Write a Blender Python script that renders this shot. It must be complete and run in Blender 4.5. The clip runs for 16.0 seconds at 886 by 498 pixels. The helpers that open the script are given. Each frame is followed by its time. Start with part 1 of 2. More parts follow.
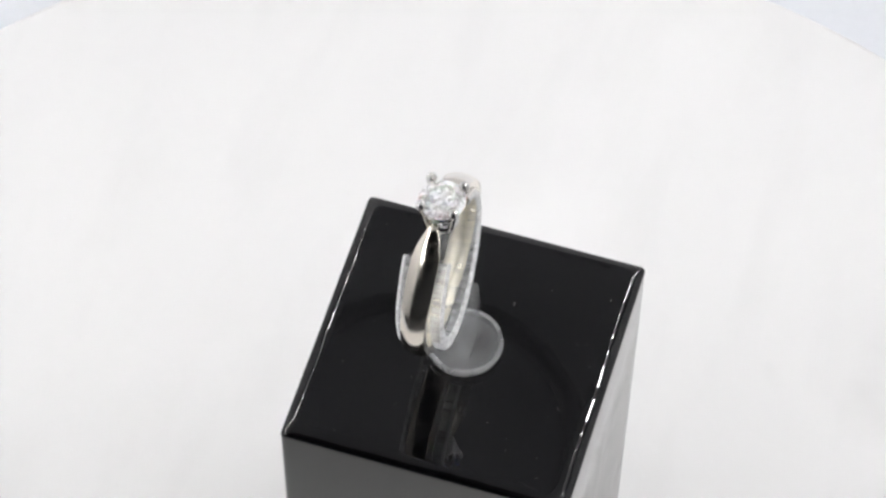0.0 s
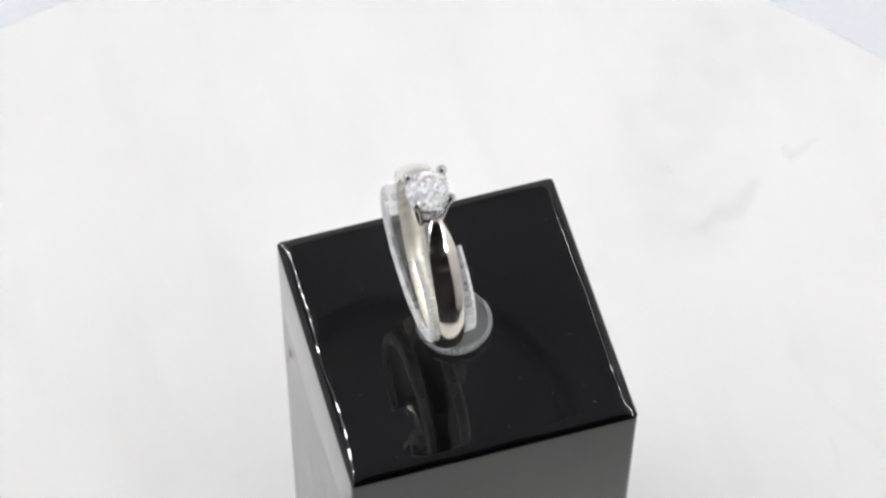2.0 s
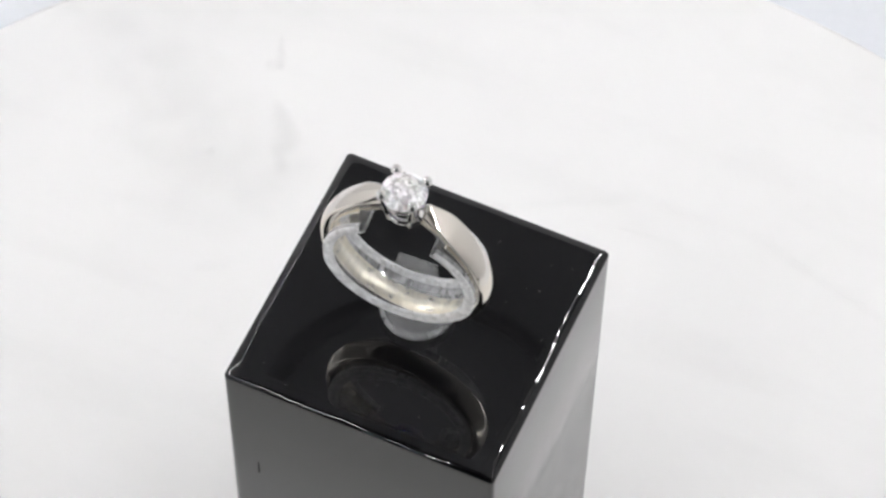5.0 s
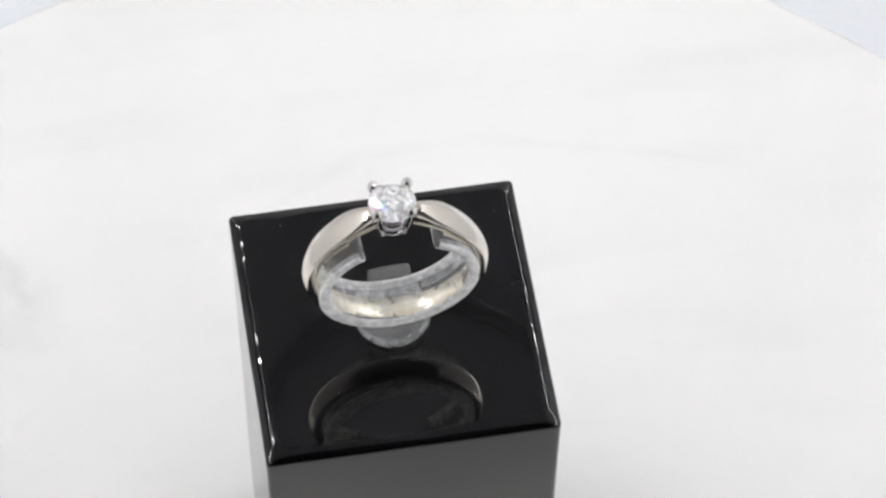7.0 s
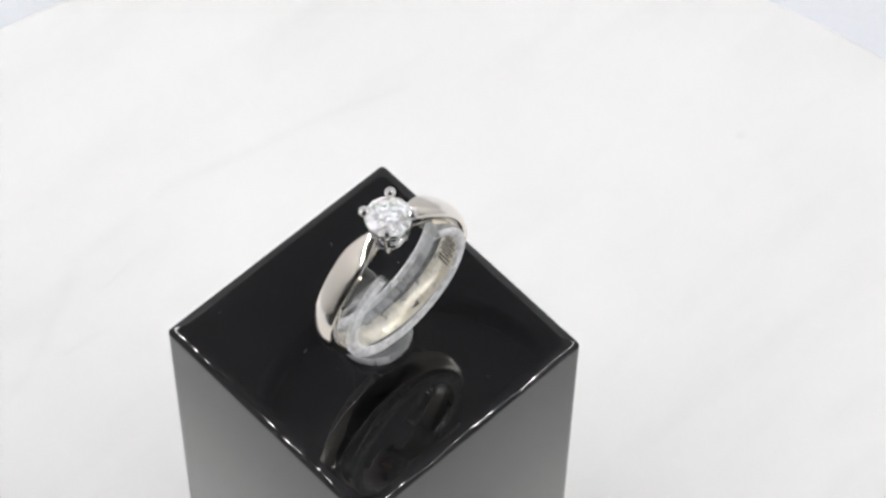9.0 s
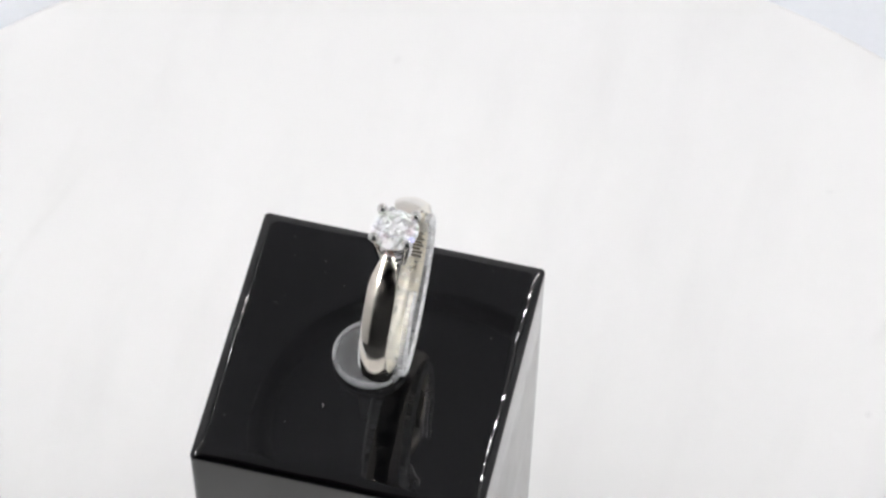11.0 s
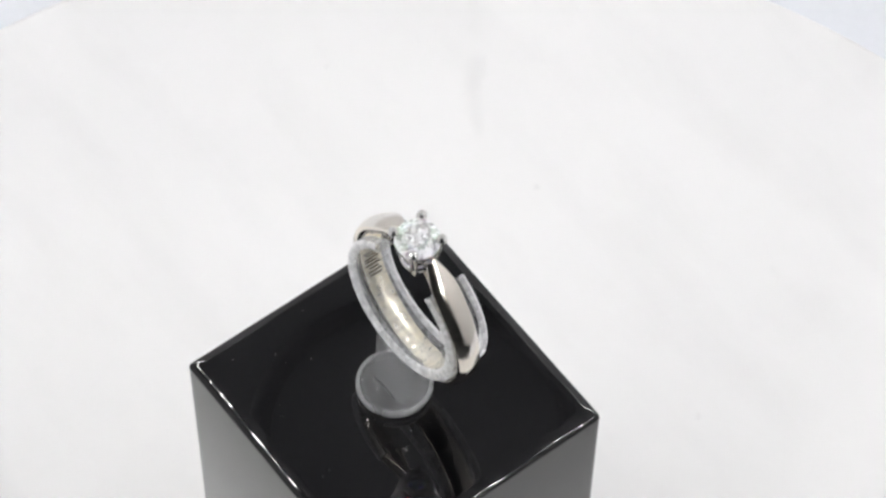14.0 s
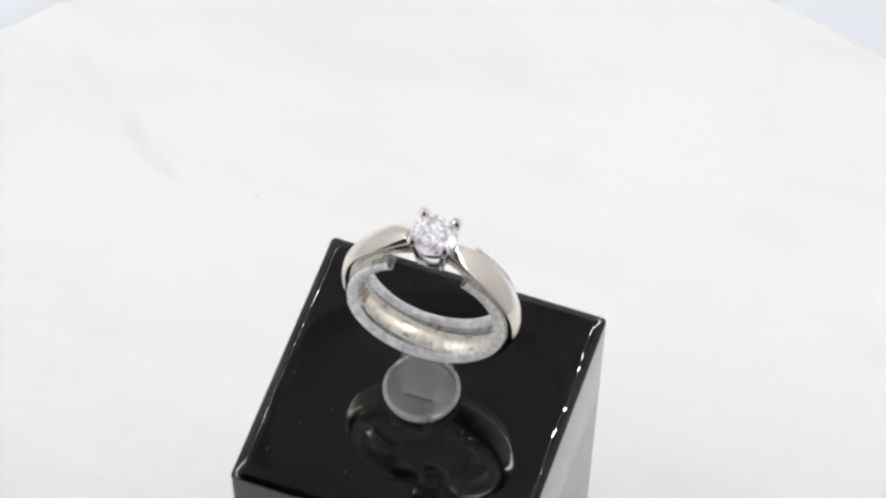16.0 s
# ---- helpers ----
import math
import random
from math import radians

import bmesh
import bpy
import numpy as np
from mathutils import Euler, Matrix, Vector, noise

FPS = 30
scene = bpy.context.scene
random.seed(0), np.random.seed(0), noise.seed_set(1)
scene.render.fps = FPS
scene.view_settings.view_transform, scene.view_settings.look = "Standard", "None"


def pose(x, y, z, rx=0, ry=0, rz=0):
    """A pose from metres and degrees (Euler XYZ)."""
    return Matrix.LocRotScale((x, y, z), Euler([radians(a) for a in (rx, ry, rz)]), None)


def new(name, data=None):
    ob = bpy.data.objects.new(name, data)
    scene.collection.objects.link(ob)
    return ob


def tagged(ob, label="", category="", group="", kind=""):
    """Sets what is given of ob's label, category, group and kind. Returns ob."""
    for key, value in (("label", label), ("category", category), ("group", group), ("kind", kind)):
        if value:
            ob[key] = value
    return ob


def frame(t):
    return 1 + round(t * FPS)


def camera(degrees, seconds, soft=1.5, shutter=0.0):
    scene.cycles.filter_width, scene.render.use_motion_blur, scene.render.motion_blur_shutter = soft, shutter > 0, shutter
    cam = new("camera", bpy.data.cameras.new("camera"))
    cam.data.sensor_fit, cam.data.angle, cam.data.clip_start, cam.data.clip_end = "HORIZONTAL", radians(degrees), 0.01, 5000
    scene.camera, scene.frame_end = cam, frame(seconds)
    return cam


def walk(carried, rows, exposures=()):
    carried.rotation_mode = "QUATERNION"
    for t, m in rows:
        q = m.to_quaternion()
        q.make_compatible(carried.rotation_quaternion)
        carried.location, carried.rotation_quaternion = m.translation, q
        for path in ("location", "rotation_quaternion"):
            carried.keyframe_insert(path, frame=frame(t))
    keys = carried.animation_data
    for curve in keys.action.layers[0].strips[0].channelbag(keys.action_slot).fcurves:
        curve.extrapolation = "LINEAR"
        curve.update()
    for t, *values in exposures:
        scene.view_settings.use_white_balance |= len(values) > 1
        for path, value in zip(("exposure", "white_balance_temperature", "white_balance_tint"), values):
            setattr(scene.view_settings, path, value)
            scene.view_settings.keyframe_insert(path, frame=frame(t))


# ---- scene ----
cam = camera(13.65, 16.0, soft=2.6)
EYE = pose(0, -0.2280, 0.4583, 31.968, 0, -0.731) @ pose(0, 0, 0, 0, 0, 0.799)
walk(cam, [(0.0, EYE), (16.0, EYE)])

# ---- world and light: a white light tent, open to a dark room, with a strip of diodes along each side ----
world = bpy.data.worlds.new("dim_room")
world.use_nodes = True
world.node_tree.nodes["Background"].inputs[0].default_value = (0.5, 0.55, 0.62, 1)
world.node_tree.nodes["Background"].inputs[1].default_value = 0.05
scene.world = world
scene.view_settings.exposure = 0.0
LED_POWER = 205.0

MM = 0.001
TOP = 69.3            # height of the stand's top over the platter, mm
BOX = (5.38, 2.33)    # the stand's centre from the platter's axis, mm
SIDE = 35.9
RC = (2.07, 2.4, TOP + 17.3)   # the finger ring's centre, mm


# ---- materials ----
def material(name, color, rough=0.5, metal=0.0):
    m = bpy.data.materials.new(name)
    m.use_nodes = True
    b = m.node_tree.nodes["Principled BSDF"]
    b.inputs["Base Color"].default_value = (*color, 1)
    b.inputs["Roughness"].default_value = rough
    b.inputs["Metallic"].default_value = metal
    return m, m.node_tree.nodes, m.node_tree.links, b


def textured(nodes, links, scale, detail=4.0, stretch=(1, 1, 1)):
    co = nodes.new("ShaderNodeTexCoord")
    mp = nodes.new("ShaderNodeMapping")
    mp.inputs["Scale"].default_value = stretch
    tx = nodes.new("ShaderNodeTexNoise")
    tx.inputs["Scale"].default_value = scale
    tx.inputs["Detail"].default_value = detail
    links.new(co.outputs["Object"], mp.inputs["Vector"])
    links.new(mp.outputs["Vector"], tx.inputs["Vector"])
    return tx


def ramp(nodes, links, src, a, b, lo=0.35, hi=0.65):
    r = nodes.new("ShaderNodeValToRGB")
    r.color_ramp.elements[0].position, r.color_ramp.elements[1].position = lo, hi
    r.color_ramp.elements[0].color = (*a, 1) if len(a) == 3 else a
    r.color_ramp.elements[1].color = (*b, 1) if len(b) == 3 else b
    links.new(src, r.inputs["Fac"])
    return r.outputs["Color"]


def bump(nodes, links, src, strength, distance, target):
    bp = nodes.new("ShaderNodeBump")
    bp.inputs["Strength"].default_value = strength
    bp.inputs["Distance"].default_value = distance
    links.new(src, bp.inputs["Height"])
    links.new(bp.outputs["Normal"], target)


def mat_lacquer():
    """Black gloss with fine dust and a little unevenness."""
    m, n, l, b = material("black_lacquer", (0.003, 0.003, 0.0034), 0.05)
    b.inputs["IOR"].default_value = 1.47
    film = textured(n, l, 60.0, 4.0)
    dust = textured(n, l, 2600.0, 3.0)
    mx = n.new("ShaderNodeMix")
    mx.data_type, mx.blend_type = "RGBA", "ADD"
    mx.inputs["Factor"].default_value = 1.0
    l.new(ramp(n, l, film.outputs["Fac"], (0.001, 0.001, 0.0012), (0.003, 0.003, 0.0034)), mx.inputs["A"])
    l.new(ramp(n, l, dust.outputs["Fac"], (0, 0, 0), (0.035, 0.035, 0.037), 0.71, 0.8), mx.inputs["B"])
    l.new(mx.outputs["Result"], b.inputs["Base Color"])
    haze = textured(n, l, 120.0, 5.0)
    l.new(ramp(n, l, haze.outputs["Fac"], (0.012, 0.012, 0.012), (0.035, 0.035, 0.035)), b.inputs["Roughness"])
    wave = textured(n, l, 300.0, 2.0)
    bump(n, l, wave.outputs["Fac"], 0.018, 0.0001, b.inputs["Normal"])
    return m


def mat_lacquer_side():
    """The same lacquer on the upright faces, sprayed thinner over the wood: a little orange peel and upright grain."""
    m, n, l, b = material("black_lacquer_side", (0.004, 0.004, 0.0045), 0.14)
    b.inputs["IOR"].default_value = 1.47
    grain = textured(n, l, 420.0, 4.0, (1, 1, 0.16))
    peel = textured(n, l, 260.0, 3.0)
    l.new(ramp(n, l, grain.outputs["Fac"], (0.002, 0.002, 0.0023), (0.006, 0.006, 0.0064), 0.4, 0.75), b.inputs["Base Color"])
    l.new(ramp(n, l, peel.outputs["Fac"], (0.08,) * 3, (0.11,) * 3), b.inputs["Roughness"])
    bump(n, l, peel.outputs["Fac"], 0.004, 0.0001, b.inputs["Normal"])
    return m


def mat_gold(name, color, rough):
    m, n, l, b = material(name, color, rough, 1.0)
    fine = textured(n, l, 900.0, 4.0, (1, 1, 1))
    l.new(ramp(n, l, fine.outputs["Fac"], (rough * 0.6,) * 3, (rough * 1.6,) * 3), b.inputs["Roughness"])
    swirl = textured(n, l, 320.0, 2.0)
    bump(n, l, swirl.outputs["Fac"], 0.12, 0.00006, b.inputs["Normal"])
    return m


def mat_diamond():
    m = bpy.data.materials.new("diamond")
    m.use_nodes = True
    n, l = m.node_tree.nodes, m.node_tree.links
    n.clear()
    out = n.new("ShaderNodeOutputMaterial")
    last = None
    for color, ior in (((1, 0, 0, 1), 2.36), ((0, 1, 0, 1), 2.42), ((0, 0, 1, 1), 2.49)):
        g = n.new("ShaderNodeBsdfGlass")
        g.inputs["Color"].default_value = color
        g.inputs["Roughness"].default_value = 0.0
        g.inputs["IOR"].default_value = ior
        if last is None:
            last = g.outputs[0]
        else:
            add = n.new("ShaderNodeAddShader")
            l.new(last, add.inputs[0])
            l.new(g.outputs[0], add.inputs[1])
            last = add.outputs[0]
    # white diffuse, varied by facet and cell, stands in for the stone's bright sparkle
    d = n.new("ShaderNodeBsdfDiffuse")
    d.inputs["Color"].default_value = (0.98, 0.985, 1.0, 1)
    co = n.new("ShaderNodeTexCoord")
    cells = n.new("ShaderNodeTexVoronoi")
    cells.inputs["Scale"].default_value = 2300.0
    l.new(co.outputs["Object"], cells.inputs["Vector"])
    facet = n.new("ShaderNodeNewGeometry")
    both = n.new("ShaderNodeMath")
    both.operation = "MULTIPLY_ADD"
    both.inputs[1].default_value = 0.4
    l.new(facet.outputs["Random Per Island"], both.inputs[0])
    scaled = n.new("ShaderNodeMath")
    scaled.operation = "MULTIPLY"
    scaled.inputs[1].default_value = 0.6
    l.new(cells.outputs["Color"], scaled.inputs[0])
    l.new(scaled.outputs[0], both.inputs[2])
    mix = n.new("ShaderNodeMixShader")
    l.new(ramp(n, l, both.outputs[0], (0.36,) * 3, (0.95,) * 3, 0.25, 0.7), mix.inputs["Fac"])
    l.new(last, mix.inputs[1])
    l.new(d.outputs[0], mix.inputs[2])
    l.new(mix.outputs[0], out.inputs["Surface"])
    return m


def mat_plastic(name, milk, rough, grain, stretch=(1, 1, 1), spread=0.35):
    """Moulded plastic: a clear share with gloss by angle and a milky share, in streaks or clouds, that scatters light to both sides."""
    m = bpy.data.materials.new(name)
    m.use_nodes = True
    n, l = m.node_tree.nodes, m.node_tree.links
    n.remove(n["Principled BSDF"])
    tx = textured(n, l, grain, 4.0, stretch)
    clear = n.new("ShaderNodeBsdfTransparent")
    clear.inputs["Color"].default_value = (0.975, 0.98, 0.985, 1)
    gloss = n.new("ShaderNodeBsdfGlossy")
    gloss.inputs["Roughness"].default_value = rough
    lw = n.new("ShaderNodeLayerWeight")
    steep = n.new("ShaderNodeMath")
    steep.operation = "POWER"
    steep.inputs[1].default_value = 4.0
    l.new(lw.outputs["Facing"], steep.inputs[0])
    share = n.new("ShaderNodeMath")
    share.operation = "MULTIPLY_ADD"
    share.inputs[1].default_value = 0.6
    share.inputs[2].default_value = 0.045
    l.new(steep.outputs[0], share.inputs[0])
    sheet = n.new("ShaderNodeMixShader")
    l.new(share.outputs[0], sheet.inputs["Fac"])
    l.new(clear.outputs[0], sheet.inputs[1])
    l.new(gloss.outputs[0], sheet.inputs[2])
    white = n.new("ShaderNodeBsdfDiffuse")
    white.inputs["Color"].default_value = (0.95, 0.955, 0.965, 1)
    trans = n.new("ShaderNodeBsdfTranslucent")
    trans.inputs["Color"].default_value = (0.95, 0.955, 0.965, 1)
    scatter = n.new("ShaderNodeMixShader")
    scatter.inputs["Fac"].default_value = 0.45
    l.new(white.outputs[0], scatter.inputs[1])
    l.new(trans.outputs[0], scatter.inputs[2])
    mix = n.new("ShaderNodeMixShader")
    l.new(ramp(n, l, tx.outputs["Fac"], (milk * (1 - spread),) * 3, (min(1.0, milk * (1 + spread)),) * 3), mix.inputs["Fac"])
    l.new(sheet.outputs[0], mix.inputs[1])
    l.new(scatter.outputs[0], mix.inputs[2])
    bump(n, l, tx.outputs["Fac"], 0.2, 0.0001, gloss.inputs["Normal"])
    l.new(mix.outputs[0], n["Material Output"].inputs["Surface"])
    return m


def mat_platter():
    m, n, l, b = material("white_platter_paint", (0.84, 0.835, 0.83), 0.45)
    broad = textured(n, l, 14.0, 5.0)
    streak = textured(n, l, 90.0, 4.0, (1, 0.25, 1))
    mx = n.new("ShaderNodeMix")
    mx.data_type = "RGBA"
    mx.blend_type = "MULTIPLY"
    mx.inputs["Factor"].default_value = 1.0
    l.new(ramp(n, l, broad.outputs["Fac"], (0.82, 0.815, 0.815), (0.86, 0.855, 0.85)), mx.inputs["A"])
    l.new(ramp(n, l, streak.outputs["Fac"], (0.965, 0.965, 0.965), (1, 1, 1), 0.3, 0.5), mx.inputs["B"])
    l.new(mx.outputs["Result"], b.inputs["Base Color"])
    bump(n, l, streak.outputs["Fac"], 0.05, 0.0003, b.inputs["Normal"])
    return m


def mat_scuff(name, alpha):
    """A rubbed-in grey mark that thins out in patches and to its borders."""
    m, n, l, b = material(name, (0.42, 0.42, 0.42), 0.6)
    tx = textured(n, l, 160.0, 3.0)
    at = n.new("ShaderNodeAttribute")
    at.attribute_name = "worn"
    mul = n.new("ShaderNodeMath")
    mul.operation = "MULTIPLY"
    l.new(ramp(n, l, tx.outputs["Fac"], (alpha * 0.2,) * 3, (alpha,) * 3, 0.3, 0.7), mul.inputs[0])
    l.new(at.outputs["Fac"], mul.inputs[1])
    l.new(mul.outputs[0], b.inputs["Alpha"])
    return m


def mat_cloth(name, color):
    m, n, l, b = material(name, color, 0.9)
    tx = textured(n, l, 700.0, 3.0)
    l.new(ramp(n, l, tx.outputs["Fac"], tuple(c * 0.985 for c in color), color), b.inputs["Base Color"])
    bump(n, l, tx.outputs["Fac"], 0.05, 0.0002, b.inputs["Normal"])
    return m


def mat_glow(name, color, strength):
    m, n, l, b = material(name, (0.8, 0.8, 0.8))
    b.inputs["Emission Color"].default_value = (*color, 1)
    b.inputs["Emission Strength"].default_value = strength
    return m


LACQUER = mat_lacquer()
LACQUER_SIDE = mat_lacquer_side()
GOLD = mat_gold("white_gold", (0.86, 0.805, 0.72), 0.13)
GOLD_IN = mat_gold("bare_gold_inside", (0.97, 0.91, 0.77), 0.36)
RHODIUM = mat_gold("bright_white_gold", (0.8, 0.785, 0.765), 0.07)
STAMP = material("stamped_groove", (0.1, 0.075, 0.045), 0.6)[0]
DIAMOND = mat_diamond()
CLEAR = mat_plastic("clear_plastic", 0.07, 0.05, 1300.0, (0.06, 1, 1), 0.9)
# Extra white in edges and rim faces stands in for light guided through plastic.
WHITENED = mat_plastic("whitened_plastic", 0.78, 0.08, 1300.0, (0.2, 1, 1), 0.25)
FROST = mat_plastic("frosted_plastic", 0.1, 0.1, 300.0, (1, 1, 1), 0.4)
FACE = mat_plastic("lit_rim_plastic", 0.8, 0.06, 900.0, (1, 1, 1), 0.22)
FLANGE = mat_plastic("streaked_plastic", 0.32, 0.07, 1900.0, (0.06, 1, 1), 0.35)
EDGE = mat_plastic("rim_plastic", 0.26, 0.1, 350.0)
PLATTER = mat_platter()
SCUFF = mat_scuff("grey_scuff", 0.075)
FAINT = mat_scuff("faint_scuff", 0.03)
SMUDGE = mat_scuff("broad_smudge", 0.075)
CLOTH = mat_cloth("white_tent_cloth", (0.74, 0.74, 0.75))
ROOF = mat_cloth("pale_grey_roof_cloth", (0.52, 0.52, 0.53))
SHEET = mat_cloth("cool_white_sheet", (0.82, 0.84, 0.88))
LED = mat_glow("led_chip", (1.0, 0.99, 0.985), LED_POWER)
HOUSING = material("white_housing", (0.75, 0.75, 0.74), 0.5)[0]
OPENING_RIM = material("grey_opening_rim", (0.3, 0.3, 0.31), 0.7)[0]
SLOT = material("shadowed_slot", (0.05, 0.05, 0.052), 0.6)[0]
CHIP = material("bare_grey_wood", (0.035, 0.034, 0.033), 0.9)[0]
LINT = material("pale_lint", (0.16, 0.16, 0.16), 0.9)[0]
DARK = mat_cloth("dark_room_paint", (0.06, 0.062, 0.066))


# ---- building helpers ----
def part(name, bm, mat, parent=None, label=""):
    me = bpy.data.meshes.new(name)
    if any(len(e.link_faces) == 2 for e in bm.edges):
        bmesh.ops.recalc_face_normals(bm, faces=bm.faces)
    bm.to_mesh(me)
    bm.free()
    me.materials.append(mat)
    ob = new(name, me)
    if parent:
        ob.parent = parent
    if label:
        ob["label"] = label
    return ob


def smooth(bm, angle=35.0):
    for f in bm.faces:
        f.smooth = True
    for e in bm.edges:
        if len(e.link_faces) == 2 and e.calc_face_angle(0) > radians(angle):
            e.smooth = False
    return bm


def loft(rows, closed=False, caps=True):
    """Skin rows of equally many points; each row is a closed loop."""
    bm = bmesh.new()
    rings = [[bm.verts.new(p) for p in row] for row in rows]
    k = len(rings[0])
    spans = len(rings) if closed else len(rings) - 1
    for i in range(spans):
        a, b = rings[i], rings[(i + 1) % len(rings)]
        for j in range(k):
            bm.faces.new((a[j], a[(j + 1) % k], b[(j + 1) % k], b[j]))
    if caps and not closed:
        bm.faces.new(rings[0])
        bm.faces.new(rings[-1])
    return bm


def turned(profile, steps, cx=0.0, cy=0.0):
    """A solid of revolution about the upright through (cx, cy), from (radius, z) pairs in mm that run from axis to axis."""
    bm = bmesh.new()
    rows = []
    for r, z in profile:
        if r < 1e-6:
            rows.append([bm.verts.new((cx * MM, cy * MM, z * MM))])
        else:
            rows.append([bm.verts.new(((cx + r * math.cos(2 * math.pi * i / steps)) * MM,
                                       (cy + r * math.sin(2 * math.pi * i / steps)) * MM, z * MM)) for i in range(steps)])
    for a, b in zip(rows, rows[1:]):
        for i in range(steps):
            j = (i + 1) % steps
            if len(a) == 1:
                bm.faces.new((a[0], b[i], b[j]))
            elif len(b) == 1:
                bm.faces.new((a[i], b[0], a[j]))
            else:
                bm.faces.new((a[i], b[i], b[j], a[j]))
    return bm


def torus(cx, cy, cz, radius, tube, steps=40, ring=10, squash=1.0):
    rows = []
    for i in range(steps):
        a = 2 * math.pi * i / steps
        rows.append([((cx + (radius + tube * math.cos(b)) * math.cos(a)) * MM,
                      (cy + (radius + tube * math.cos(b)) * math.sin(a)) * MM,
                      (cz + squash * tube * math.sin(b)) * MM)
                     for b in (2 * math.pi * j / ring for j in range(ring))])
    return smooth(loft(rows, closed=True), 60)


def block(lo, hi, bevel=0.0, segments=2):
    """A box between two corners in mm, its edges rounded."""
    bm = bmesh.new()
    bmesh.ops.create_cube(bm, size=1.0)
    for v in bm.verts:
        v.co = Vector([(lo[i] + (v.co[i] + 0.5) * (hi[i] - lo[i])) * MM for i in range(3)])
    if bevel:
        bmesh.ops.bevel(bm, geom=bm.edges[:], offset=bevel * MM, segments=segments, profile=0.5, affect="EDGES")
    return bm


def mix_table(x, table):
    for (x0, y0), (x1, y1) in zip(table, table[1:]):
        if x <= x1:
            u = (x - x0) / (x1 - x0)
            u = max(0.0, min(1.0, u))
            return y0 + (y1 - y0) * u
    return table[-1][1]


def soft_table(x, table, reach=7.0):
    return sum(mix_table(x + d * reach / 3, table) for d in (-3, -2, -1, 0, 1, 2, 3)) / 7


def thing(name, label, category, group="", at=(0, 0, 0)):
    e = new(name)
    e.empty_display_size = 0.01
    e.location = [c * MM for c in at]
    return tagged(e, label, category, group)


# ---- the setting ----
def slab(name, lo, hi, mat, label, category):
    return tagged(part(name, block(lo, hi), mat), label, category, kind="structure")


def build_tent():
    slab("tabletop", (-300, -128, -80), (300, 400, -46), SHEET, "cool white sheet under the turntable", "tabletop")
    slab("desk", (-550, -650, -110), (550, 550, -80.5), DARK, "dark desk under the light tent", "desk")
    slab("wall_west", (-262, -300, -46), (-256, 330, 330), CLOTH, "white cloth side of the light tent", "wall")
    slab("wall_east", (256, -300, -46), (262, 330, 330), CLOTH, "white cloth side of the light tent", "wall")
    slab("wall_north", (-256, 324, -46), (256, 330, 330), CLOTH, "white cloth back of the light tent", "wall")
    slab("tent_roof", (-256, -92, 330), (256, 330, 335), ROOF, "pale cloth roof of the light tent", "roof")
    # Unseen ring added for the dark arc that its reflection draws on the lacquer.
    rim = smooth(turned([(29.5, 329.9), (30, 328.6), (33.5, 328.6), (34, 329.9), (29.5, 329.9)], 64, 0, 133), 50)
    tagged(part("roof_opening_rim", rim, OPENING_RIM), "grey ring standing for a round opening's rim in the tent roof", "seam", kind="structure")
    slab("wall_room_north", (-550, 550, -110), (550, 570, 800), DARK, "dim painted wall behind the light tent", "wall")
    slab("wall_room_south", (-550, -670, -110), (550, -650, 800), DARK, "dim painted wall of the room", "wall")
    slab("wall_room_west", (-570, -670, -110), (-550, 570, 800), DARK, "dim painted wall of the room", "wall")
    slab("wall_room_east", (550, -670, -110), (570, 570, 800), DARK, "dim painted wall of the room", "wall")
    slab("ceiling", (-570, -670, 800), (570, 570, 820), DARK, "dim painted ceiling of the room", "ceiling")


def build_led_strip(x):
    """A strip of diodes under the roof beside a side wall, tipped inwards and down."""
    s = thing("led_strip", "white strip of small bright daylight diodes", "led strip", "led strips of the tent", (x, 18, 312))
    tilt = Matrix.Rotation(radians(-36 if x < 0 else 36), 4, "Y")
    bm = block((-9, -296, 0), (9, 296, 3), 0.6, 2)
    bm.transform(tilt)
    part("backing", smooth(bm), HOUSING, s)
    bm = block((-3.5, -3.0, -1.2), (3.5, 3.0, -0.05), 0.2, 1)
    bm.transform(tilt)
    first = part("diode", bm, LED, s, "bright white diode")
    for i in range(25):
        chip = first if i == 0 else new("diode", first.data)
        chip.parent = s
        chip.location = (0, (-288 + i * 24) * MM, 0)
    return s


# ---- the turntable ----
def ribbon(points, half, z):
    """A thin mark laid on the platter along a line; it narrows to both ends."""
    pts = [Vector((p[0], p[1], 0)) for p in points]
    fine = []
    for a, b in zip(pts, pts[1:]):
        for k in range(6):
            fine.append(a.lerp(b, k / 6))
    fine.append(pts[-1])
    bm = bmesh.new()
    worn = bm.verts.layers.float.new("worn")
    cols = []
    for i, p in enumerate(fine):
        d = (fine[min(i + 1, len(fine) - 1)] - fine[max(i - 1, 0)]).normalized()
        side = Vector((-d.y, d.x, 0))
        u = i / (len(fine) - 1)
        w = 1.8 * half * (0.5 + 0.5 * math.sin(math.pi * u)) * (1 + 0.4 * noise.noise(p * 0.3))
        col = []
        for k in range(-3, 4):
            q = p + side * w * k / 3
            v = bm.verts.new((q.x * MM, q.y * MM, z * MM))
            v[worn] = math.cos(math.pi / 2 * k / 3) ** 2 * min(1.0, 2.5 * math.sin(math.pi * u))
            col.append(v)
        cols.append(col)
    for a, b in zip(cols, cols[1:]):
        for k in range(6):
            bm.faces.new((a[k], a[k + 1], b[k + 1], b[k]))
    return bm


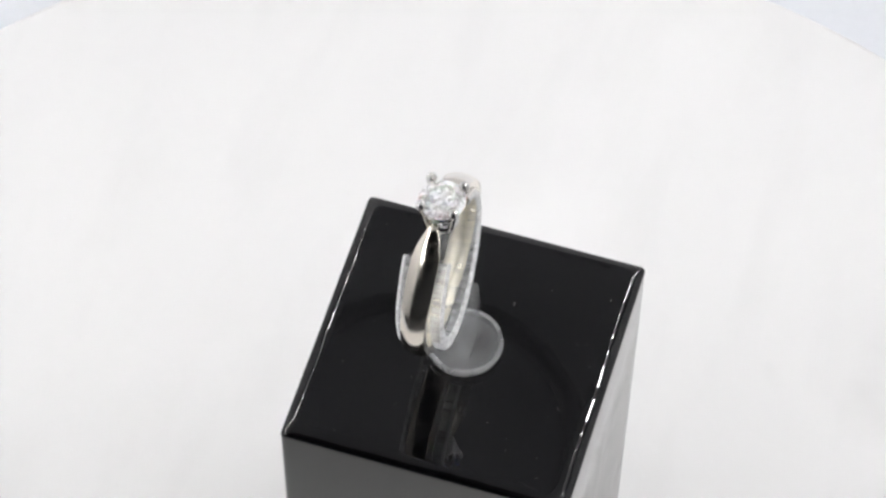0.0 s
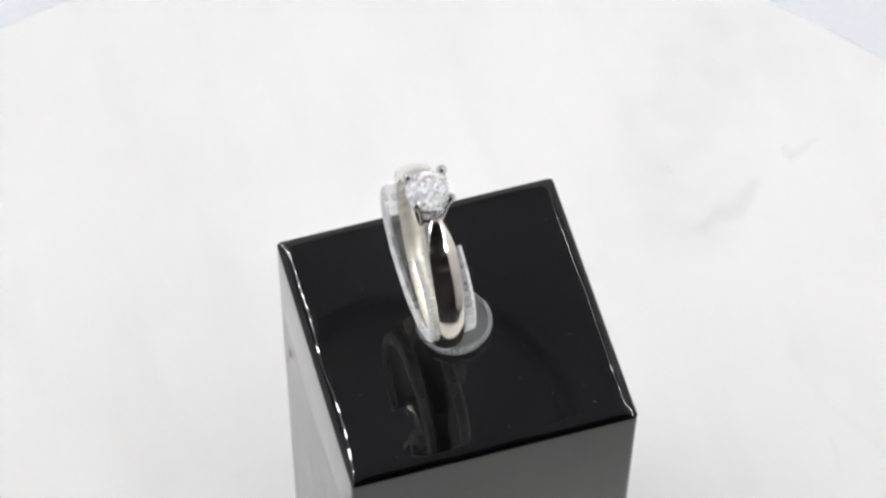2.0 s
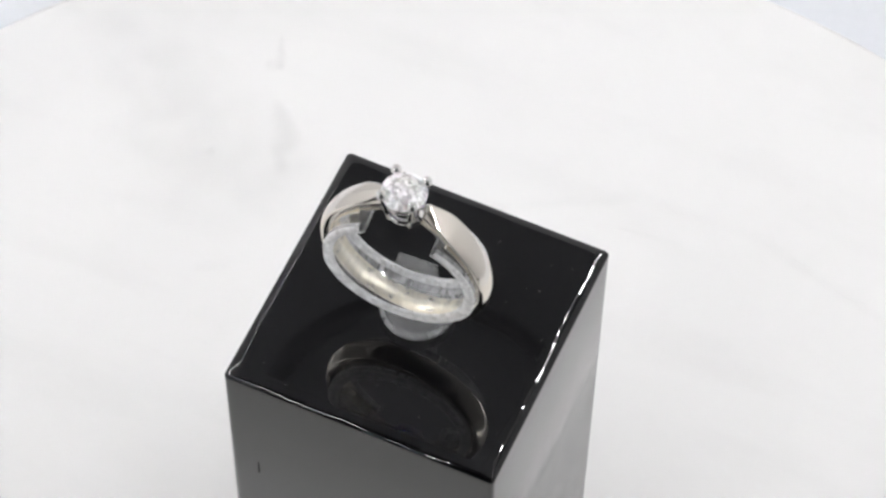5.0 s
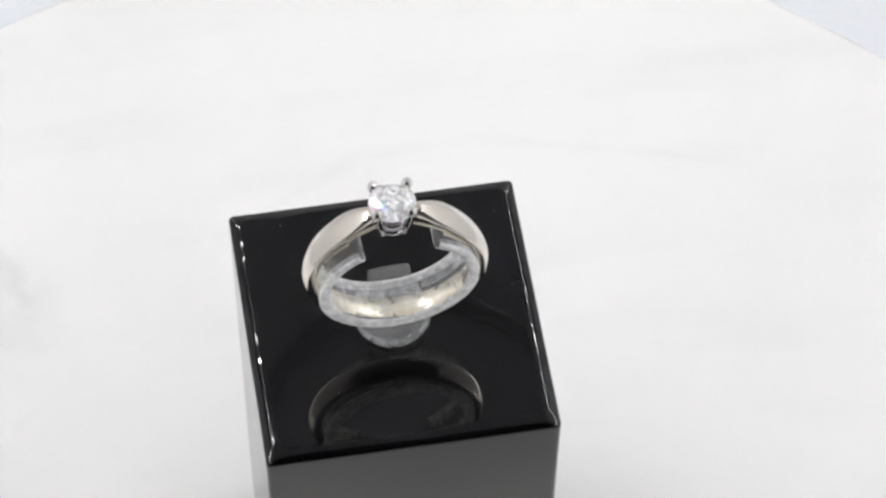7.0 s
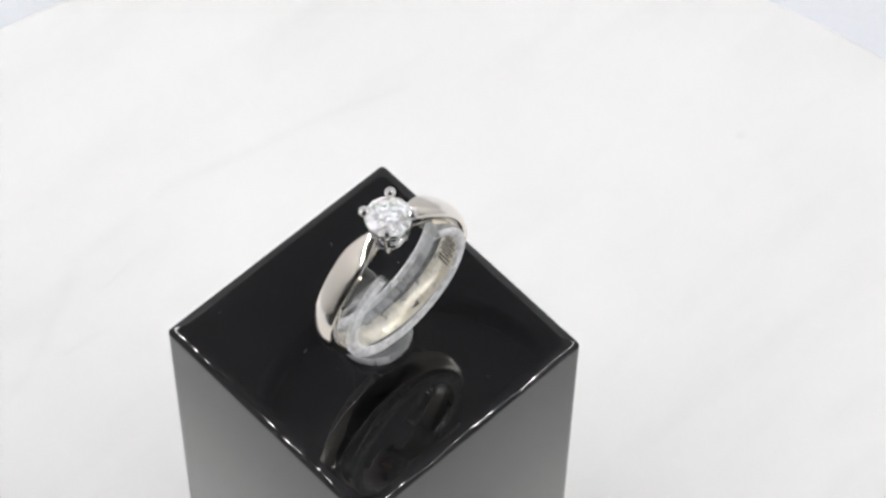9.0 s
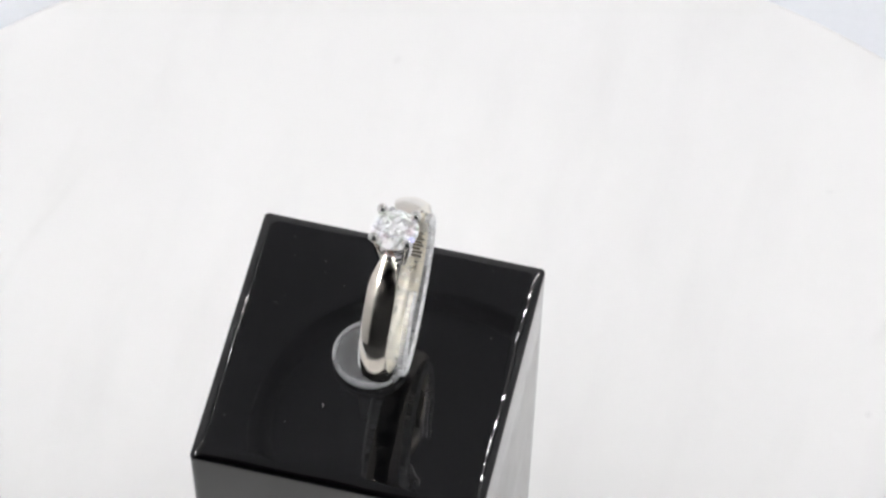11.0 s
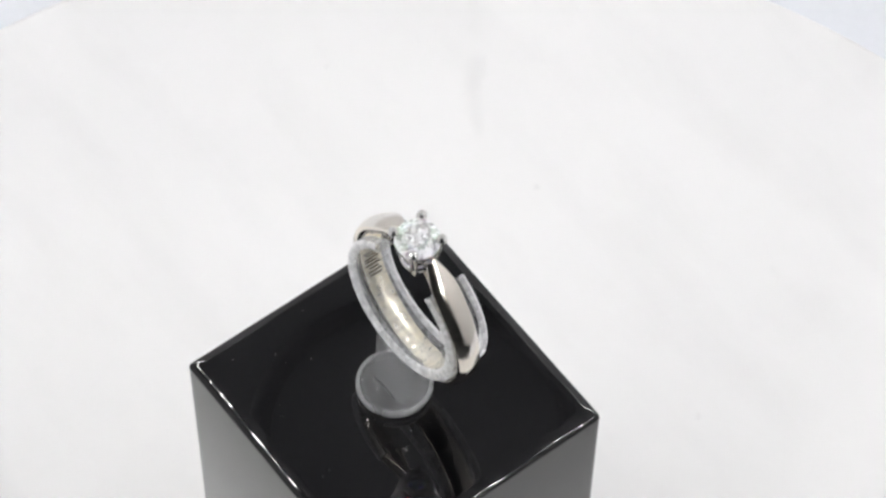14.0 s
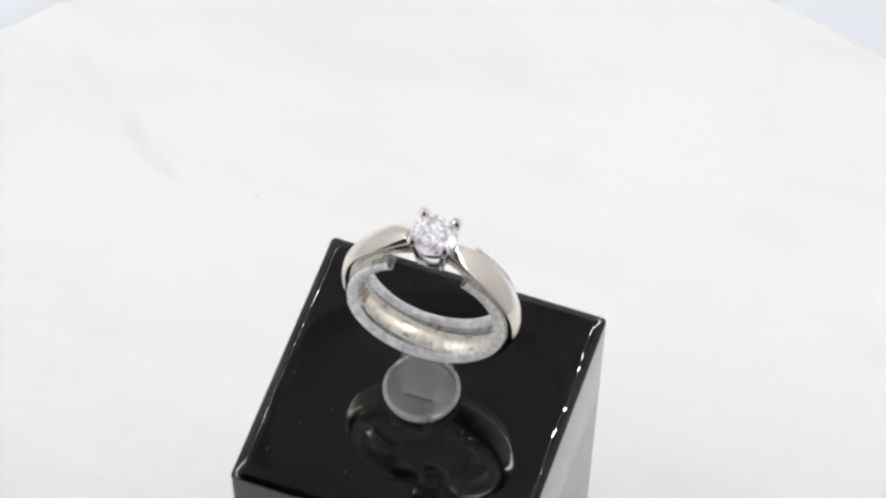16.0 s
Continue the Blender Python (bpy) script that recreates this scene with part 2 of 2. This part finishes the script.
def build_turntable():
    t = thing("turntable", "round white motorised display turntable with faint grey scuffs", "turntable", at=(0, 0, 0))
    prof = [(0, -14), (115.3, -14), (116.2, -13.4), (116.6, -12.4), (116.6, -1.6), (116.2, -0.6), (115.2, 0), (0, 0)]
    platter = part("platter", smooth(turned(prof, 160), 50), PLATTER, t, "white platter with faint scuffs")
    base = [(0, -46), (100, -46), (102, -44), (102, -18), (100, -16.5), (0, -16.5)]
    part("base", smooth(turned(base, 96), 50), SHEET, t, "white drum base")
    part("spindle", smooth(turned([(0, -17), (20, -17), (20, -13.5), (0, -13.5)], 32), 50), HOUSING, t)
    marks = [
        (((68.4, 54.6), (65.4, 52.0), (62.0, 50.2), (59.0, 49.4), (56.0, 47.4)), 1.1, SCUFF),
        (((66.0, 51.0), (62.6, 48.6), (60.0, 48.0)), 0.9, SCUFF),
        (((79.0, 58.6), (76.6, 57.6), (74.6, 56.4), (72.8, 55.6)), 0.6, SCUFF),
        (((68.2, -0.3), (68.9, -6.0), (69.4, -11.3)), 0.4, FAINT),
        (((63.8, 10.3), (63.3, 6.5), (62.9, 2.1)), 0.5, FAINT),
        (((63.3, 22.0), (64.4, 16.4), (70.0, 6.0), (74.5, -2.0), (75.2, -20.0), (72.4, -31.0), (68.4, -47.0), (61.0, -69.0)), 1.0, FAINT),
        (((-73.3, -82.4), (-67.6, -75.5), (-60.1, -66.0), (-52.9, -55.0)), 1.2, FAINT),
        (((-72.8, -9.9), (-75.5, -3.8), (-74.5, 3.6)), 3.0, FAINT),
        (((-43.9, -80.6), (-42.7, -80.0)), 0.4, SCUFF),
        (((38.9, 47.6), (36.0, 52.4)), 1.0, FAINT),
        (((72.0, 86.0), (67.9, 78.7), (58.7, 64.5), (54.9, 49.8), (53.0, 42.0)), 8.0, SMUDGE),
        (((73.0, 58.8), (73.5, 55.6)), 0.8, SCUFF),
        (((55.5, 59.6), (55.1, 58.2)), 0.7, SCUFF),
        (((63.2, 27.4), (63.1, 21.6)), 1.2, FAINT),
        (((-50.3, -0.5), (-49.5, 0.5)), 0.5, SCUFF),
        (((-37.8, -7.0), (-38.1, -4.0)), 0.7, FAINT),
        (((-74.2, -13.2), (-73.9, -10.2)), 0.6, FAINT),
        (((23.9, -89.0), (24.7, -87.4)), 0.6, SCUFF),
        (((-64.1, -67.9), (-57.9, -64.1), (-53.9, -55.8)), 1.4, FAINT),
        (((-55.6, -44.9), (-55.0, -43.7)), 0.5, SCUFF),
        (((-20.2, 26.8), (-16.9, 26.9)), 0.9, FAINT),
    ]
    for k, (pts, half, mat) in enumerate(marks):
        part("scuff_mark", ribbon(pts, half, 0.04 + 0.012 * k), mat, platter, "grey scuff rubbed into the paint")
    return t


# ---- the stand ----
def build_stand():
    s = thing("ring_stand", "tall glossy black lacquered square display block", "display stand", at=(BOX[0], BOX[1], 0))
    h = SIDE / 2
    # the edge: a round at the side, then a slow uneven fall of lacquer to the flat top
    d, drop = 0.0, 0.0
    slopes = [(0.03, 80), (0.06, 66), (0.08, 55), (0.1, 46), (0.12, 39), (0.14, 33), (0.16, 29), (0.16, 26), (0.14, 23.5)]
    slopes += [(0.1, a) for a in (22.2, 21.6, 21, 20.5, 20, 19.4, 18.8)] + [(0.1, 15), (0.15, 9), (0.25, 3), (0.5, 0)]
    slopes = [(0.72 * wide, fall) for wide, fall in slopes]
    for wide, fall in slopes:
        drop += wide * math.tan(radians(fall))
    low = TOP - drop
    taper = 0.5
    prof = [(taper + 0.15, 0.0, 0), (taper, 0.3, 0), (0.02, low - 1.5, 0), (0.0, low - 0.3, 0), (0.0, low, 0)]
    z = low
    for wide, fall in slopes:
        d += wide
        z += wide * math.tan(radians(fall))
        prof.append((d, z, min(1.0, d / 0.5) * min(1.0, max(0.0, (1.9 - d) / 0.7))))
    rows = []
    for i, (d, z, rough) in enumerate(prof):
        row = []
        r = 0.6 + 0.5 * min(d, 1.0)
        for q, (sx, sy) in enumerate(((1, 1), (-1, 1), (-1, -1), (1, -1))):
            start = q * math.pi / 2
            for k in range(7):
                b = start + k * math.pi / 12
                row.append((sx * (h - d - r) + r * math.cos(b), sy * (h - d - r) + r * math.sin(b)))
            nx, ny = ((-1, 1), (-1, -1), (1, -1), (1, 1))[q]
            x0, y0 = row[-1]
            b = start + math.pi / 2
            x1, y1 = nx * (h - d - r) + r * math.cos(b), ny * (h - d - r) + r * math.sin(b)
            for k in range(1, 90):
                row.append((x0 + (x1 - x0) * k / 90, y0 + (y1 - y0) * k / 90))
        rows.append([(x * MM, y * MM, (z + rough * (0.16 * noise.noise(Vector((x * 0.13, y * 0.13, 7))) + 0.016 * noise.noise(Vector((x * 0.5, y * 0.5, 3))))) * MM) for x, y in row])
    bm = smooth(loft(rows), 60)
    for f in bm.faces:
        f.smooth = len(f.verts) < 9
    body = part("body", bm, LACQUER, s, "glossy black lacquered body")
    body.data.materials.append(LACQUER_SIDE)
    for p in body.data.polygons:
        if abs(p.normal.z) < 0.2 and p.center.z < (TOP - 1.6) * MM:
            p.material_index = 1
    bm = block((-h + 0.145, 13.85, TOP - 22.4), (-h + 0.4, 14.05, TOP - 18.8), 0.0)
    part("chip", bm, CHIP, body, "small upright dent in the lacquer")
    # lint: tiny bent flakes lying on the top
    bm = bmesh.new()
    rng = random.Random(5)
    for k in range(20):
        x, y = rng.uniform(-h + 2.2, h - 2.2), rng.uniform(-h + 2.2, h - 2.2)
        if math.hypot(x, y) < 5.2:
            continue
        a, n, w = rng.uniform(0, 6.28), rng.uniform(0.04, 0.14), rng.uniform(0.02, 0.04)
        if k % 9 == 0:
            n *= 3
        ends = []
        for u in (-1, 0, 1):
            b = a + 0.5 * u
            cx, cy = x + n * u * math.cos(b), y + n * u * math.sin(b)
            ends.append([bm.verts.new(((cx - v * w * math.sin(b)) * MM, (cy + v * w * math.cos(b)) * MM, (TOP + 0.02 + 0.02 * abs(u)) * MM)) for v in (-1, 1)])
        for p, q in zip(ends, ends[1:]):
            bm.faces.new((p[0], q[0], q[1], p[1]))
    tagged(part("lint", bm, LINT, body, "scattered specks of pale lint"), kind="stuff")
    return s


# ---- the plastic clip ----
def build_clip():
    c = thing("ring_clip", "clear plastic ring clip on a round frosted foot", "ring holder", at=(5.25, 2.35, TOP))
    ox, oy, oz = RC[0] - 5.25, RC[1] - 2.35, RC[2] - TOP
    prof = [(0, 0.02), (4.0, 0.02), (4.3, 0.2), (4.55, 0.6), (4.72, 1.1), (4.7, 1.35), (4.5, 1.5), (4.2, 1.5), (4.02, 1.3), (3.9, 0.95), (0, 0.85)]
    foot = part("foot", smooth(turned(prof, 64), 30), FROST, c, "round frosted foot with a raised rim")
    foot.data.materials.append(EDGE)
    for p in foot.data.polygons:
        if p.center.xy.length > 4.3 * MM and p.center.z > 0.6 * MM:
            p.material_index = 1
    part("ridge", torus(0, 0, 0.9, 3.72, 0.13, 56, 8), FROST, foot, "low round ridge in the foot")
    # No recess is cut: a dark bar paints the slot's shade.
    part("slot", block((1.14, -1.7, 0.86), (1.34, 1.8, 1.02)), SLOT, foot, "dark bar as the shade in the moulded slot beside the post")
    twist = Matrix.Translation((ox * MM, oy * MM, (oz - 9.6) * MM)) @ Matrix.Rotation(radians(2.8), 4, "Z") @ Matrix.Rotation(radians(-2.5), 4, "Y") @ Matrix.Translation((-ox * MM, -oy * MM, (9.6 - oz) * MM))
    post = part("post", smooth(block((-0.75, -2.45, 0.8), (1.1, 2.65, 10.6), 0.25, 2), 40), FROST, c, "flat frosted upright post")
    sec = [(-2.62, 9.2), (-2.52, 9.5), (-2.25, 9.66), (-1.75, 9.65), (-1.65, 9.6), (-1.58, 9.47), (1.6, 9.47), (1.68, 9.6), (1.8, 9.65), (2.75, 9.66), (3.02, 9.5), (3.12, 9.2),
           (3.12, 8.8), (3.02, 8.45), (2.75, 8.28), (1.5, 8.25), (-1.5, 8.25), (-2.25, 8.28), (-2.52, 8.45), (-2.62, 8.8)]
    rows = []
    steps = 84
    for i in range(steps + 1):
        u = i / steps
        row = []
        for x, r in sec:
            a0 = radians(29.6)
            a = a0 + (2 * math.pi - 2 * a0) * u
            lift = 0.35 if r < 9 else 0.0
            row.append(((ox + x) * MM, (oy + r * math.sin(a)) * MM, (oz + lift + r * math.cos(a)) * MM))
        rows.append(row)
    post.matrix_basis = twist
    band = part("split_band", smooth(loft(rows), 30), CLEAR, c, "clear split band with whitened edges")
    band.matrix_basis = twist
    band.data.materials.append(FACE)
    band.data.materials.append(WHITENED)
    band.data.materials.append(FLANGE)
    for p in band.data.polygons:
        if abs(p.normal.x) > 0.95:
            p.material_index = 1
        elif abs(p.center.x - (ox + 0.25) * MM) > 2.48 * MM:
            p.material_index = 2
        elif abs(p.center.x - (ox + 0.02) * MM) > 1.55 * MM and p.normal.yz.dot((p.center - Vector((ox, oy, oz)) * MM).yz) > 0:
            p.material_index = 3
    # moulded teeth across both flanges, low on either side
    for lo, hi in ((-2.4, -1.75), (1.8, 2.9)):
        tooth = None
        for k in range(24):
            a = radians(100 + 2.4 * (k % 12)) * (1 if k < 12 else -1)
            if tooth is None:
                tooth = part("tooth", block((lo, -0.1, -0.03), (hi, 0.1, 0.09), 0.03, 1), WHITENED, band, "white moulded tooth")
                ob = tooth
            else:
                ob = new("tooth", tooth.data)
                ob.parent = band
            ob.matrix_basis = Matrix.Translation((ox * MM, oy * MM, oz * MM)) @ Matrix.Rotation(-a, 4, "X") @ Matrix.Translation((0, 0, 9.63 * MM))
    return c


# ---- the finger ring ----
OUTER = [(0, 13.7), (14, 12.95), (20, 12.5), (28, 12.05), (38, 11.6), (50, 11.3), (65, 11.17), (82, 11.12), (180, 11.0)]
ARRIS = [(0, 0.2), (10, 0.35), (15, 0.8), (20, 1.2), (25, 1.55), (32, 1.7), (50, 1.72), (66, 1.62), (80, 1.52), (100, 1.42), (180, 1.3)]
INNER = [(0, 0.3), (12, 0.4), (25, 0.85), (40, 1.2), (80, 1.4), (110, 1.4), (180, 1.3)]
DOME = [(0, 0.12), (20, 0.3), (45, 0.44), (90, 0.46), (180, 0.45)]


def build_ring():
    g = thing("diamond_ring", "polished white gold solitaire ring with a round brilliant diamond", "ring", at=RC)
    lo = 11.5
    rows = []
    steps = 120
    for i in range(steps + 1):
        th = lo + (360 - 2 * lo) * i / steps
        a = min(th, 360 - th)
        ro, wa, wi, dome = (soft_table(a, tb, 4.5) for tb in (OUTER, ARRIS, INNER, DOME))
        ra = ro - dome
        sec = [(wi - 0.1, 9.5), (wi, 9.6)]
        mid = (wi + wa) / 2 - 0.12 * max(0.0, 1 - a / 60)
        sec.append((mid, (9.6 + ra) / 2))
        for k in range(11):
            u = math.cos(math.pi * k / 10)
            sec.append((wa * u, ra + dome * (1 - u * u)))
        sec += [(-mid, (9.6 + ra) / 2), (-wi, 9.6), (-wi + 0.1, 9.5)]
        s, c = math.sin(radians(th)), math.cos(radians(th))
        rows.append([(x * MM, r * s * MM, r * c * MM) for x, r in sec])
    part("shank", smooth(loft(rows), 28), GOLD, g, "polished white gold shank with tapering shoulders")
    rows = []
    for i in range(97):
        th = 36 + (360 - 72) * i / 96
        s, c = math.sin(radians(th)), math.cos(radians(th))
        rows.append([(x * MM, r * s * MM, r * c * MM) for x, r in ((-1.36, 9.52), (1.36, 9.52), (1.36, 9.485), (-1.36, 9.485))])
    part("lining", smooth(loft(rows), 40), GOLD_IN, g, "warm unplated gold inside of the band")
    # stamp: short upright grooves
    for th, hgt, lean in ((240, 1.7, 3), (243, 1.9, -2), (246, 1.3, 2), (249, 2.0, 0), (252, 1.5, 3), (255, 2.0, -3), (258, 1.4, 2), (261, 1.8, -2)):
        bm = block((-hgt / 2, -0.14, -0.02), (hgt / 2, 0.14, 0.02))
        m = Matrix.Rotation(radians(-th), 4, "X") @ Matrix.Translation((0, 0, 9.46 * MM)) @ Matrix.Rotation(radians(lean), 4, "Z")
        bm.transform(m)
        part("stamp_mark", bm, STAMP, g, "dark stamped groove inside the band")
    # claw setting
    gy, seat = 0.3, 13.85      # the stone's centre across the ring and its girdle's height over the ring's centre
    for sx in (-1, 1):
        for sy in (-1, 1):
            rows = []
            path = [(1.3, 9.4, 0.36), (1.5, 11.1, 0.4), (1.76, 12.9, 0.42), (1.93, 13.9, 0.46)]
            for k in range(-4, 10):
                up = k / 9 * math.pi / 2
                path.append((1.97, 14.6 + 0.66 * math.sin(up), max(0.02, 0.66 * math.cos(up))))
            for d, z, r in path:
                rows.append([((sx * d + r * math.cos(b)) * MM, (gy + sy * d + r * math.sin(b)) * MM, z * MM)
                             for b in (2 * math.pi * j / 14 for j in range(14))])
            part("claw", smooth(loft(rows), 60), RHODIUM, g, "rounded white gold claw")
    part("gallery", torus(0, gy, 12.3, 1.95, 0.24, squash=1.3), RHODIUM, g, "round gallery rail under the stone")
    part("collet", torus(0, gy, 9.9, 1.6, 0.4, squash=1.1), RHODIUM, g, "round base rail of the setting")
    for sy in (-1, 1):
        bm = block((-0.45, -0.5, 9.5), (0.45, 0.5, 12.7), 0.2, 2)
        bm.transform(Matrix.Translation((0, (gy * 0.6 + sy * 2.1) * MM, 0)))
        part("bridge", smooth(bm, 40), RHODIUM, g)
    # the stone, a round brilliant
    R = 2.78

    def at(r, deg, z):
        return bm.verts.new((r * math.cos(radians(deg)) * MM, (gy + r * math.sin(radians(deg))) * MM, (seat + z) * MM))

    bm = bmesh.new()
    T = [at(0.56 * R, 45 * k, 0.82) for k in range(8)]
    M = [at(0.78 * R, 45 * k + 22.5, 0.45) for k in range(8)]
    G = [at(R, 22.5 * k, 0.05) for k in range(16)]
    H = [at(R, 22.5 * k, -0.05) for k in range(16)]
    N = [at(0.22 * R, 45 * k + 22.5, -1.82) for k in range(8)]
    culet = at(0, 0, -2.31)
    bm.faces.new(T)
    for k in range(8):
        j = (k + 1) % 8
        bm.faces.new((T[k], T[j], M[k]))
        bm.faces.new((T[k], M[k - 1], G[2 * k]))
        bm.faces.new((T[k], G[2 * k], M[k]))
        bm.faces.new((M[k], G[2 * k], G[2 * k + 1]))
        bm.faces.new((M[k], G[2 * k + 1], G[2 * j]))
        bm.faces.new((culet, N[k - 1], H[2 * k]))
        bm.faces.new((culet, H[2 * k], N[k]))
        bm.faces.new((N[k], H[2 * k], H[2 * k + 1]))
        bm.faces.new((N[k], H[2 * k + 1], H[2 * j]))
    for k in range(16):
        j = (k + 1) % 16
        bm.faces.new((G[k], G[j], H[j], H[k]))
    bmesh.ops.recalc_face_normals(bm, faces=bm.faces)
    bmesh.ops.split_edges(bm, edges=bm.edges[:])
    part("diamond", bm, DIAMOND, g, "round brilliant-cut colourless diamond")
    return g


# ---- what moves: everything on the platter turns with it ----
DRIFT = [(0, 0.8), (1.5, 0.4), (3.5, -0.2), (5.2, -0.45), (6.8, -0.55), (9.0, 0.0), (12.0, 0.0), (14.0, 0.1), (16.0, 0.4)]


def turn(t):
    return -17.823 + 16.7654 * t + soft_table(t, DRIFT, 0.8)


def motions():
    for ob in (turntable, stand, clip, ring):
        place = ob.location.copy()
        lean = -1.3 if ob is ring else 0.0    # the finger ring sits a little askew in the clip
        rows = []
        for i in range(65):
            t = i * 0.25
            rows.append((t, pose(0, 0, 0, 0, 0, turn(t)) @ Matrix.Translation(place) @ pose(0, 0, 0, 0, 0, lean)))
        walk(ob, rows)


build_tent()
for side in (-205, 205):
    build_led_strip(side)
turntable = build_turntable()
stand = build_stand()
clip = build_clip()
ring = build_ring()
motions()
